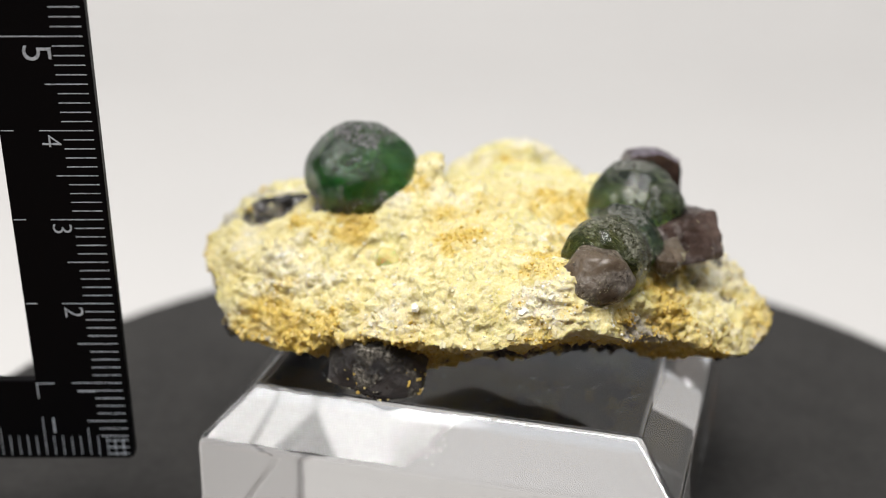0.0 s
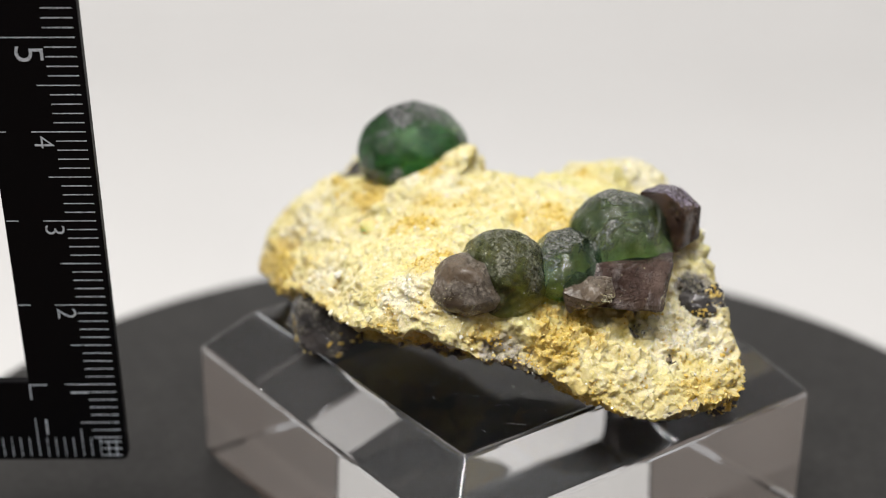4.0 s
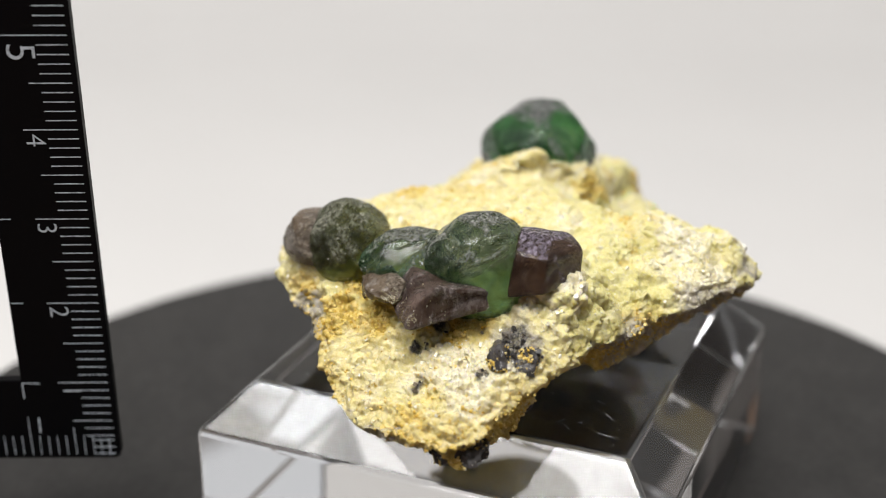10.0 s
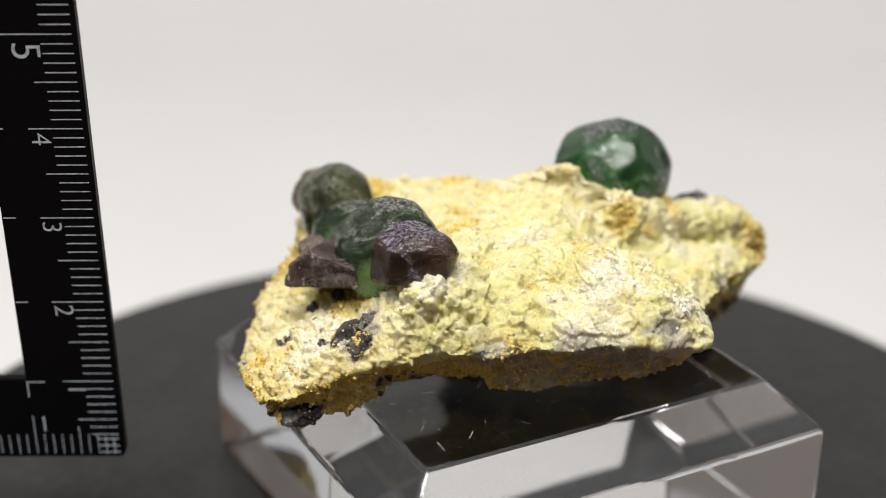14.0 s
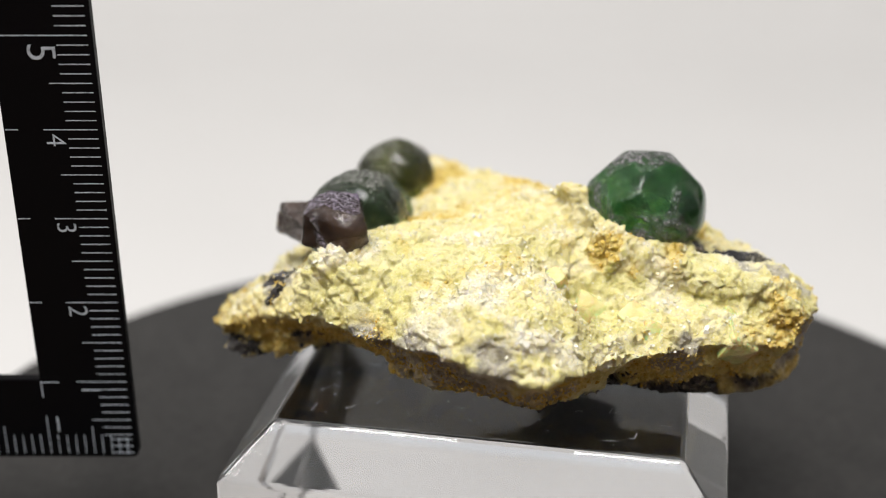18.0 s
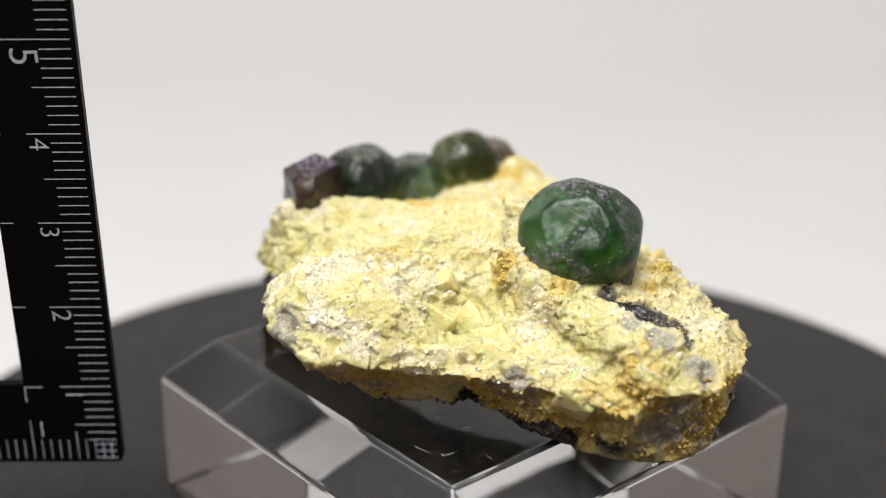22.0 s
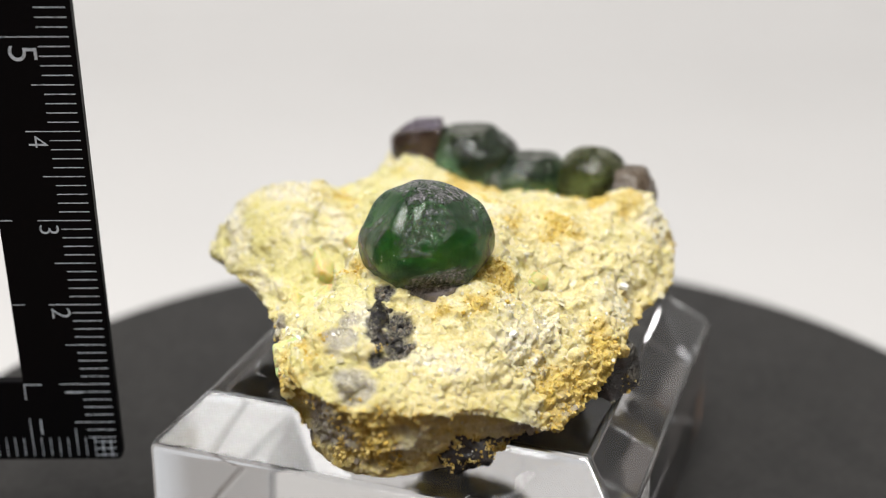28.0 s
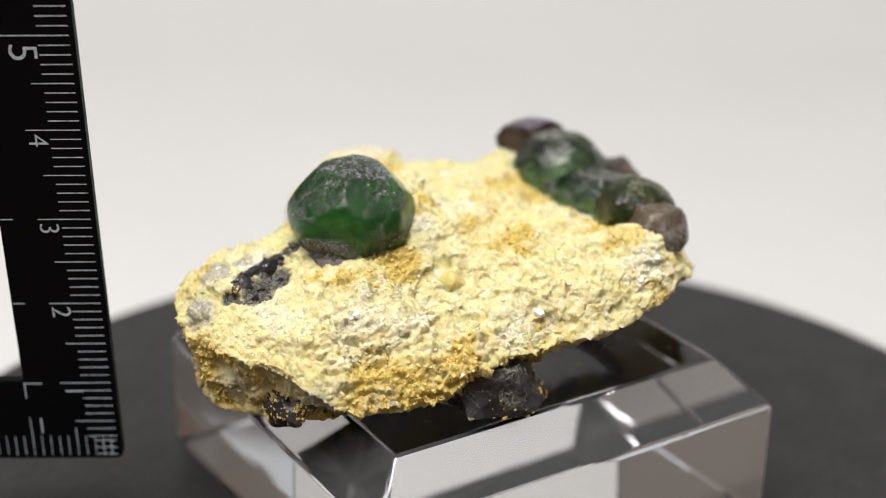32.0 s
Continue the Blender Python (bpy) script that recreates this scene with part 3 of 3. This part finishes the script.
rock_mesh.name = "matrix"
matrix = new("matrix", rock_mesh)
matrix.parent = specimen
tagged(matrix, "crumbly cream and ochre yellow ground mass")


def grain_shape(kind, rng):
    """A small angular piece about one unit across."""
    if kind == "flake":
        k, h = 5, 0.16
        a = np.linspace(0, 2 * math.pi, k, endpoint=False) + rng.uniform(-0.3, 0.3, k)
        r = rng.uniform(0.35, 0.6, k)
        low = np.c_[np.cos(a) * r, np.sin(a) * r, -h * np.ones(k)]
        co = np.concatenate([low, low * (0.85, 0.85, -1)])
        faces = [tuple(reversed(range(k))), tuple(range(k, 2 * k))] + [(i, (i + 1) % k, k + (i + 1) % k, k + i) for i in range(k)]
        return co, faces
    co = np.array([(x, y, z) for x in (-1, 1) for y in (-1, 1) for z in (-1, 1)], float) * 0.4 + rng.uniform(-0.16, 0.16, (8, 3))
    return co, [(0, 1, 3, 2), (4, 6, 7, 5), (0, 4, 5, 1), (2, 3, 7, 6), (0, 2, 6, 4), (1, 5, 7, 3)]


def scatter(name, kind, mat, count, sizes, share, seed, label, stand=0.5):
    """Loose grains on the rock, as one part."""
    rng = np.random.default_rng(seed)
    co, no = arrays(rock_mesh)
    w = share(co, no, weights(co, no))
    w = np.maximum(w, 0)
    pick = rng.choice(len(co), count, p=w / w.sum())
    verts, faces, base = [], [], 0
    shapes = [grain_shape(kind, rng) for _ in range(12)]
    for i in pick:
        shape, fs = shapes[rng.integers(12)]
        q = rng.normal(size=4)
        if kind == "flake":
            z = no[i] + rng.normal(size=3) * stand
        else:
            z = rng.normal(size=3)
        z /= np.linalg.norm(z)
        x = np.cross(z, q[:3])
        x /= np.linalg.norm(x)
        turn = np.stack([x, np.cross(z, x), z], 1)
        size = rng.uniform(*sizes) * (0.6 + 0.8 * rng.random() ** 3)
        verts.append((shape * size) @ turn.T + co[i] + no[i] * 0.05 * size)
        faces.extend([tuple(base + k for k in f) for f in fs])
        base += len(shape)
    me = bpy.data.meshes.new(name)
    me.from_pydata((np.concatenate(verts) * MM).tolist(), [], faces)
    me.materials.append(mat)
    ob = new(name, me)
    ob.parent = specimen
    return tagged(ob, label, kind="stuff")


scatter("mica_grit", "flake", FLAKES, 6500, (0.10, 0.38), lambda p, no, w: (0.04 + mica_share(p)) * (1 - 0.9 * w["ochre"]) * (1 - w["black"]) * (0.15 + np.clip(no[:, 2], 0, 1)) * (p[:, 2] > 22.5), 5, "pale glittering mica flakes", 0.6)
scatter("mica_scale_grit", "flake", FLAKES, 420, (0.40, 0.80), lambda p, no, w: (0.15 + mica_share(p)) * (1 - 0.8 * w["ochre"]) * (1 - w["black"]) * np.clip(no[:, 2] + 0.1, 0, 1) * (p[:, 2] > 23), 25, "larger white mica plates", 0.5)
scatter("sugar_grit", "crumb", SUGAR, 1800, (0.08, 0.30), lambda p, no, w: (1 - w["ochre"]) ** 2 * (1 - w["black"]) * (1 - w["grey"]) * (0.12 + np.clip(no[:, 2], 0, 1)) * (p[:, 2] > 22.5) * np.clip(0.25 + fractal(p, 4.0, 63, 3), 0.04, 1), 15, "pale sugary mineral grains")
scatter("ochre_grit", "crumb", CRUMBS, 12000, (0.10, 0.34), lambda p, no, w: np.clip(w["ochre"] - 0.3, 0, 1) * (1 - w["black"]) * (p[:, 2] > 22), 6, "ochre yellow crumbs")
scatter("black_grit", "crumb", SPECKS, 1600, (0.2, 0.6), lambda p, no, w: w["black"] * (p[:, 2] > 22), 7, "black metallic specks")


def crystal(name, mat, centre, radii, cuts, label, turn=0.0, lumps=0.02, seed=1, detail=5, hard=24):
    """A rounded crystal: an ellipsoid flattened by the planes (nx, ny, nz, reach), where 1 is its surface."""
    bm = bmesh.new()
    bmesh.ops.create_icosphere(bm, subdivisions=detail, radius=1)
    co = np.array([v.co for v in bm.verts])
    total = np.ones(len(co))
    for nx, ny, nz, reach in cuts:
        d = np.array((nx, ny, nz), float)
        d /= np.linalg.norm(d)
        total += (np.maximum(0, co @ d) / reach) ** hard
    co = co * (total ** (-1 / hard))[:, None]
    size = np.array(radii, float)
    wide = co * size
    rough = lumps * (fractal(wide, 3.0, seed, 3) + 0.35 * fractal(wide, 0.7, seed + 9, 2))
    co = wide * (1 + rough)[:, None]
    c, s = math.cos(radians(turn)), math.sin(radians(turn))
    co = np.stack([c * co[:, 0] - s * co[:, 1], s * co[:, 0] + c * co[:, 1], co[:, 2]], 1) + centre
    for v, p in zip(bm.verts, co):
        v.co = p * MM
    return part(name, bm, mat, specimen, label, True)


def ring(count, up, reach, start=0.0, seed=0):
    """Facets round a crystal: count planes at the same slope."""
    rng = random.Random(seed)
    return [(math.cos(start + 2 * math.pi * k / count), math.sin(start + 2 * math.pi * k / count), up + rng.uniform(-0.2, 0.2), reach + rng.uniform(-0.04, 0.04)) for k in range(count)]


def shard(name, mat, points, label, bevel=0.25, seed=1, rough=0.16, smooth=False):
    """A broken angular piece: the hull of a few corners, with worn edges."""
    bm = bmesh.new()
    for p in points:
        bm.verts.new([c * MM for c in p])
    r = bmesh.ops.convex_hull(bm, input=bm.verts)
    inside = [g for g in r["geom_interior"] if isinstance(g, bmesh.types.BMVert)]
    bmesh.ops.delete(bm, geom=inside, context="VERTS")
    bmesh.ops.bevel(bm, geom=list(bm.edges), offset=bevel * MM, segments=2, profile=0.6, affect="EDGES", clamp_overlap=True)
    bmesh.ops.triangulate(bm, faces=bm.faces)
    bmesh.ops.subdivide_edges(bm, edges=bm.edges, cuts=4, use_grid_fill=True)
    co = np.array([v.co for v in bm.verts]) / MM
    d = rough * fractal(co, 1.8, seed, 3)
    bm.normal_update()
    for v, k in zip(bm.verts, d):
        v.co += v.normal * float(k) * MM
    return part(name, bm, mat, specimen, label, smooth)


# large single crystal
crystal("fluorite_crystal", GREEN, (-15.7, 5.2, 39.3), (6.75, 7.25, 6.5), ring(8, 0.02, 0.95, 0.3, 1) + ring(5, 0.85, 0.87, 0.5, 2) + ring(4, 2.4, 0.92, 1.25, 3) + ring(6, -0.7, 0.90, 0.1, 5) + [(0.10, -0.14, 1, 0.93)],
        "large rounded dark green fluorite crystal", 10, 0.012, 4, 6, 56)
crystal("crust", CRUST, (-15.7, 5.2, 35.0), (5.7, 6.1, 2.8), ring(7, 0.0, 0.92, 0.3, 1), "grey purple crust round the crystal's foot", 0, 0.12, 31)
crystal("crust", CRUST, (-11.2, 9.8, 36.9), (2.0, 2.2, 2.2), ring(5, 0.5, 0.8, 0.3, 1), "knob of grey crust", 0, 0.16, 32, 4)
crystal("crust", CRUST, (-11.6, 0.2, 36.4), (1.7, 1.6, 1.6), ring(5, 0.5, 0.8, 0.7, 1), "knob of grey crust", 0, 0.16, 33, 4)
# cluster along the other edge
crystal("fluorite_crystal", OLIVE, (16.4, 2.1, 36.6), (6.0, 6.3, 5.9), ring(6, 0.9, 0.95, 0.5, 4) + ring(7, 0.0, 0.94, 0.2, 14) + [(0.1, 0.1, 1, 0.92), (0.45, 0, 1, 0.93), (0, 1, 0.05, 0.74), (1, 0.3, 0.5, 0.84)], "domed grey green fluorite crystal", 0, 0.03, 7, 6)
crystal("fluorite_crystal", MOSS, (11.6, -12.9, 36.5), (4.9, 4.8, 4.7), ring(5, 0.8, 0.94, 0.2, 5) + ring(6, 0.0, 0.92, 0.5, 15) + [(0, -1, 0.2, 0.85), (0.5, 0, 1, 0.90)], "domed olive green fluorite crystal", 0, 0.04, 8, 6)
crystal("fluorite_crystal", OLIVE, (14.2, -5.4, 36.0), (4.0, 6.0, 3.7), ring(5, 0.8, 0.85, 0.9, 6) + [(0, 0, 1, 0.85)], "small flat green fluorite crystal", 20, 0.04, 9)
crystal("brown_crystal", LOBE, (10.2, -16.9, 36.3), (4.1, 4.1, 3.1), ring(5, 0.5, 0.84, 0.2, 7) + [(0, 0, 1, 0.86), (-0.2, -1, 0.5, 0.84)], "rounded grey brown crystal", 0, 0.06, 10)
shard("purple_crystal", PURPLE, [(16.2, 6.0, 41.4), (19.3, 6.2, 42.0), (19.4, 9.6, 41.8), (16.0, 10.8, 41.0), (22.0, 6.0, 40.6), (22.3, 9.2, 40.2), (17.6, 12.6, 39.7), (15.4, 12.0, 39.2), (22.6, 9.0, 36.6), (21.8, 5.2, 35.6), (17.6, 12.4, 36.6), (15, 10, 36.0), (15, 6, 35.2)],
      "stubby violet and brown prismatic crystal", 0.4, 12)
shard("brown_crystal", BROWN, [(25.8, -4.3, 33.2), (24.8, -1.2, 37.6), (25.5, -3.6, 35.9), (18.0, -5.0, 36.9), (16.0, -6.8, 35.0), (22.4, 3.8, 36.6), (22.2, 3.6, 34.4), (16.2, -8.0, 32.8), (21.5, -6.4, 32.8), (17, 0, 33.0)],
      "dark brown wedge shaped crystal with a striated face", 0.35, 13, 0.34)
shard("brown_crystal", LOBE, [(20.6, -9.4, 34.6), (17.4, -11.0, 35.4), (16.0, -8.0, 36.2), (20.4, -5.0, 36.0), (21.6, -6.2, 33.6), (18.2, -10.4, 32.6), (16.0, -6.0, 33.0)],
      "translucent brown lump beside the wedge", 0.7, 19, 0.35)
# dark lumps on the underside and the rims
shard("smoky_crystal", QUARTZ, [(-18.2, -15.0, 22.4), (-12.5, -18.2, 21.6), (-8.0, -16.8, 22.0), (-18.4, -12.0, 28.6), (-9.5, -14.5, 27.5), (-14.0, -17.4, 27.2), (-17.4, -9.0, 23.0), (-8.0, -9.0, 24.0), (-7, -13, 25)],
      "blocky smoky black crystal under the rock", 0.18, 14, 0.3)
crystal("smoky_crystal", QUARTZ, (-29.4, 0.4, 23.8), (2.6, 3.4, 2.8), ring(5, 0.3, 0.8, 0.4, 8), "knobbly black crystal with yellow crumbs", 0, 0.4, 15, 5)
crystal("smoky_crystal", QUARTZ, (24.4, 7.6, 30.2), (2.3, 1.5, 1.4), ring(5, 0.4, 0.8, 0.1, 9), "small black crystal in the crust", 60, 0.5, 16, 5)
crystal("smoky_crystal", QUARTZ, (24.0, 4.8, 30.4), (2.2, 1.4, 1.2), ring(5, 0.4, 0.8, 0.6, 9), "small black crystal in the crust", 20, 0.5, 17, 5)
crystal("smoky_crystal", QUARTZ, (28.2, 1.2, 22.0), (3.5, 3.2, 1.3), ring(6, 0.2, 0.85, 0.1, 9), "black crust under the tip", 0, 0.4, 18, 5)
# dark vein that stands proud of the crust
crystal("dark_vein", QUARTZ, (-25.4, 9.2, 33.5), (5.0, 1.2, 1.5), ring(6, 0.4, 0.9, 0.2, 4), "raised black and grey mineral vein", 2, 0.35, 41, 5)
# lemon yellow translucent blades in the hollow of the flank
rng = random.Random(21)
for x, y, size in ((-23.5, 17.2, 2.6), (-19.0, 16.8, 1.8), (-13.5, 16.4, 2.2), (-8.5, 14.4, 2.2), (-4.0, 14.2, 1.7), (-6.0, 18.0, 1.8), (-14.5, 19.4, 1.8), (-12.0, -6.5, 1.4)):
    turned = Matrix.Rotation(rng.uniform(0, 6.3), 3, "Z") @ Matrix.Rotation(rng.uniform(0.3, 1.1), 3, "X") @ Matrix.Rotation(rng.uniform(0.3, 0.9), 3, "Y")
    corners = [(a + rng.uniform(-0.25, 0.25), 0.7 * b + rng.uniform(-0.2, 0.2), 0.6 * c + rng.uniform(-0.2, 0.2)) for a in (-1, 1) for b in (-1, 1) for c in (-1, 1)]
    height = float(top_of(np.array(x), np.array(y))) - 0.95 * size
    shard("lemon_crystal", LEMON, [tuple(Vector((x, y, height)) + turned @ (Vector(p) * size)) for p in corners], "translucent lemon yellow bladed crystal", 0.35, rng.randrange(99), 0.16, True)


def sprinkle(name, hosts, mat, count, sizes, seed, label, gather=0.1):
    """Crumbs stuck to crystals, as one part."""
    rng = np.random.default_rng(seed)
    verts, faces, base = [], [], 0
    shapes = [grain_shape("crumb", rng) for _ in range(12)]
    for ob in hosts:
        co, no = arrays(ob.data)
        low = np.quantile(co[:, 2], 0.55)
        w = (fractal(co, 2.0, seed, 2) > gather) * np.where(co[:, 2] < low, 1.0, 0.12) + 1e-6
        for i in rng.choice(len(co), count, p=w / w.sum()):
            shape, fs = shapes[rng.integers(12)]
            verts.append(shape * rng.uniform(*sizes) + co[i])
            faces.extend([tuple(base + k for k in f) for f in fs])
            base += len(shape)
    me = bpy.data.meshes.new(name)
    me.from_pydata((np.concatenate(verts) * MM).tolist(), [], faces)
    me.materials.append(mat)
    ob = new(name, me)
    ob.parent = specimen
    return tagged(ob, label, kind="stuff")


parts = list(specimen.children)
sprinkle("ochre_grit", [o for o in parts if o.name.startswith(("smoky_crystal", "dark_vein"))], CRUMBS, 90, (0.06, 0.24), 71, "ochre crumbs stuck to the dark crystals")
sprinkle("crumb_patch_grit", [o for o in parts if o.name.startswith("smoky_crystal")], CRUMBS, 150, (0.08, 0.32), 75, "ochre patches on the dark crystals", 0.42)
sprinkle("pale_grit", [o for o in parts if o.name.startswith("brown_crystal")], SUGAR, 420, (0.03, 0.11), 73, "pale specks on the brown crystals")
sprinkle("mica_grit", [o for o in parts if o.name.startswith(("smoky_crystal", "dark_vein", "fluorite_crystal"))], FLAKES, 60, (0.05, 0.15), 72, "pale grains stuck to the crystals")

# ---- measuring square ----
square = tagged(new("measuring_square"), "black plastic measuring square with white millimetre scale", "ruler")
square.matrix_world = pose(-40.86 * MM, -11.69 * MM, 10.45 * MM, 3.43, -0.56, 0.73)
THICK = 1.2 * MM
outline = [(0.0, 0.7), (0.0, 110), (-10.2, 110), (-10.2, 10.3), (-75, 10.3), (-75, 0), (-0.7, 0), (-0.2, 0.2)]
part("body", prism([(x * MM, z * MM) for x, z in reversed(outline)], 0, THICK, 0.00012), RULE, square)


def mark(x0, z0, x1, z1):
    me = bpy.data.meshes.new("graduation")
    bm = box((x0 * MM, -0.00003, z0 * MM), (x1 * MM, 0.00002, z1 * MM))
    bm.to_mesh(me)
    bm.free()
    me.materials.append(INK)
    ob = new("graduation", me)
    ob.parent = square
    return ob


for k in range(1, 66):
    long = 9.3 if k == 50 else 6.1 if k % 10 == 0 else 4.9 if k % 5 == 0 else 3.7
    if k > 2:
        mark(-long, k - 0.05, -0.55, k + 0.05)
for k in range(1, 22):
    long = 5.0 if k % 10 == 0 else 3.6 if k % 5 == 0 else 2.5
    if k > 2:
        mark(-k - 0.05, 0.5, -k + 0.05, 0.5 + long)
for k in (20, 30, 40):
    mark(-10.0, k - 0.05, -8.7, k + 0.05)
mark(-14, 49.94, -9.4, 50.06)
for k in (0.6, 1.5, 2.4):
    mark(-3.0, k - 0.06, -0.6, k + 0.06)
    mark(-k - 0.66, 0.4, -k - 0.54, 2.6)
mark(-10.0, 9.87, -8.1, 10.0)
mark(-10.15, 8.0, -10.0, 10.0)


def numeral(text, x, z, size, turn):
    cu = bpy.data.curves.new("numeral", "FONT")
    cu.body, cu.size, cu.align_x, cu.align_y, cu.extrude = text, size * MM, "CENTER", "CENTER", 0.00002
    cu.offset = -0.00004
    ob = new("numeral", cu)
    me = bpy.data.meshes.new_from_object(ob.evaluated_get(bpy.context.evaluated_depsgraph_get()))
    bpy.data.objects.remove(ob)
    me.materials.append(INK)
    ob = new("numeral", me)
    ob.parent = square
    ob.matrix_local = pose(x * MM, -0.00003, z * MM, 90, 0, 0) @ pose(0, 0, 0, 0, 0, turn)
    return ob


numeral("5", -5.45, 48.25, 4.2, -90)
numeral("4", -5.05, 38.85, 3.0, -90)
numeral("3", -5.1, 28.95, 3.0, -90)
numeral("2", -5.0, 18.95, 3.0, -90)
numeral("1", -4.75, 8.95, 3.0, -90)
numeral("1", -8.8, 4.3, 3.0, 0)
numeral("6", -5.2, 58.5, 3.0, -90)

# plain stand outside the turntable that carries the long arm of the square
stand = tagged(obj("ruler_stand", box((-0.122, -0.022, GROUND_Z), (-0.100, 0.002, 0.0107), 0.0006), RULE), "plain black block that carries the measuring square", "stand")


# ---- what turns ----
TURN = [(0, 0.0), (1, 9.69), (2, 19.22), (3, 28.75), (3.5, 33.6), (5.5, 53.54), (6.5, 63.5), (7.5, 73.7), (8.5, 83.7), (9.5, 93.5), (10.5, 103.2),
        (11.5, 113.0), (12.5, 122.8), (13.5, 132.45), (14.5, 141.9), (16.5, 160.7), (17.5, 170.3), (18.5, 180.0), (19.5, 189.9), (20.5, 199.9),
        (21.5, 209.75), (22.5, 219.7), (23.5, 229.65), (24.5, 239.55), (25.5, 249.4), (27.5, 269.13), (29, 284.0), (30.5, 298.8), (32, 313.4)]


def motions():
    rows = [(t, pose(0, 0, 0, 0, 0, -a)) for t, a in TURN]
    for thing in (turntable, block, specimen):
        walk(thing, rows)


motions()
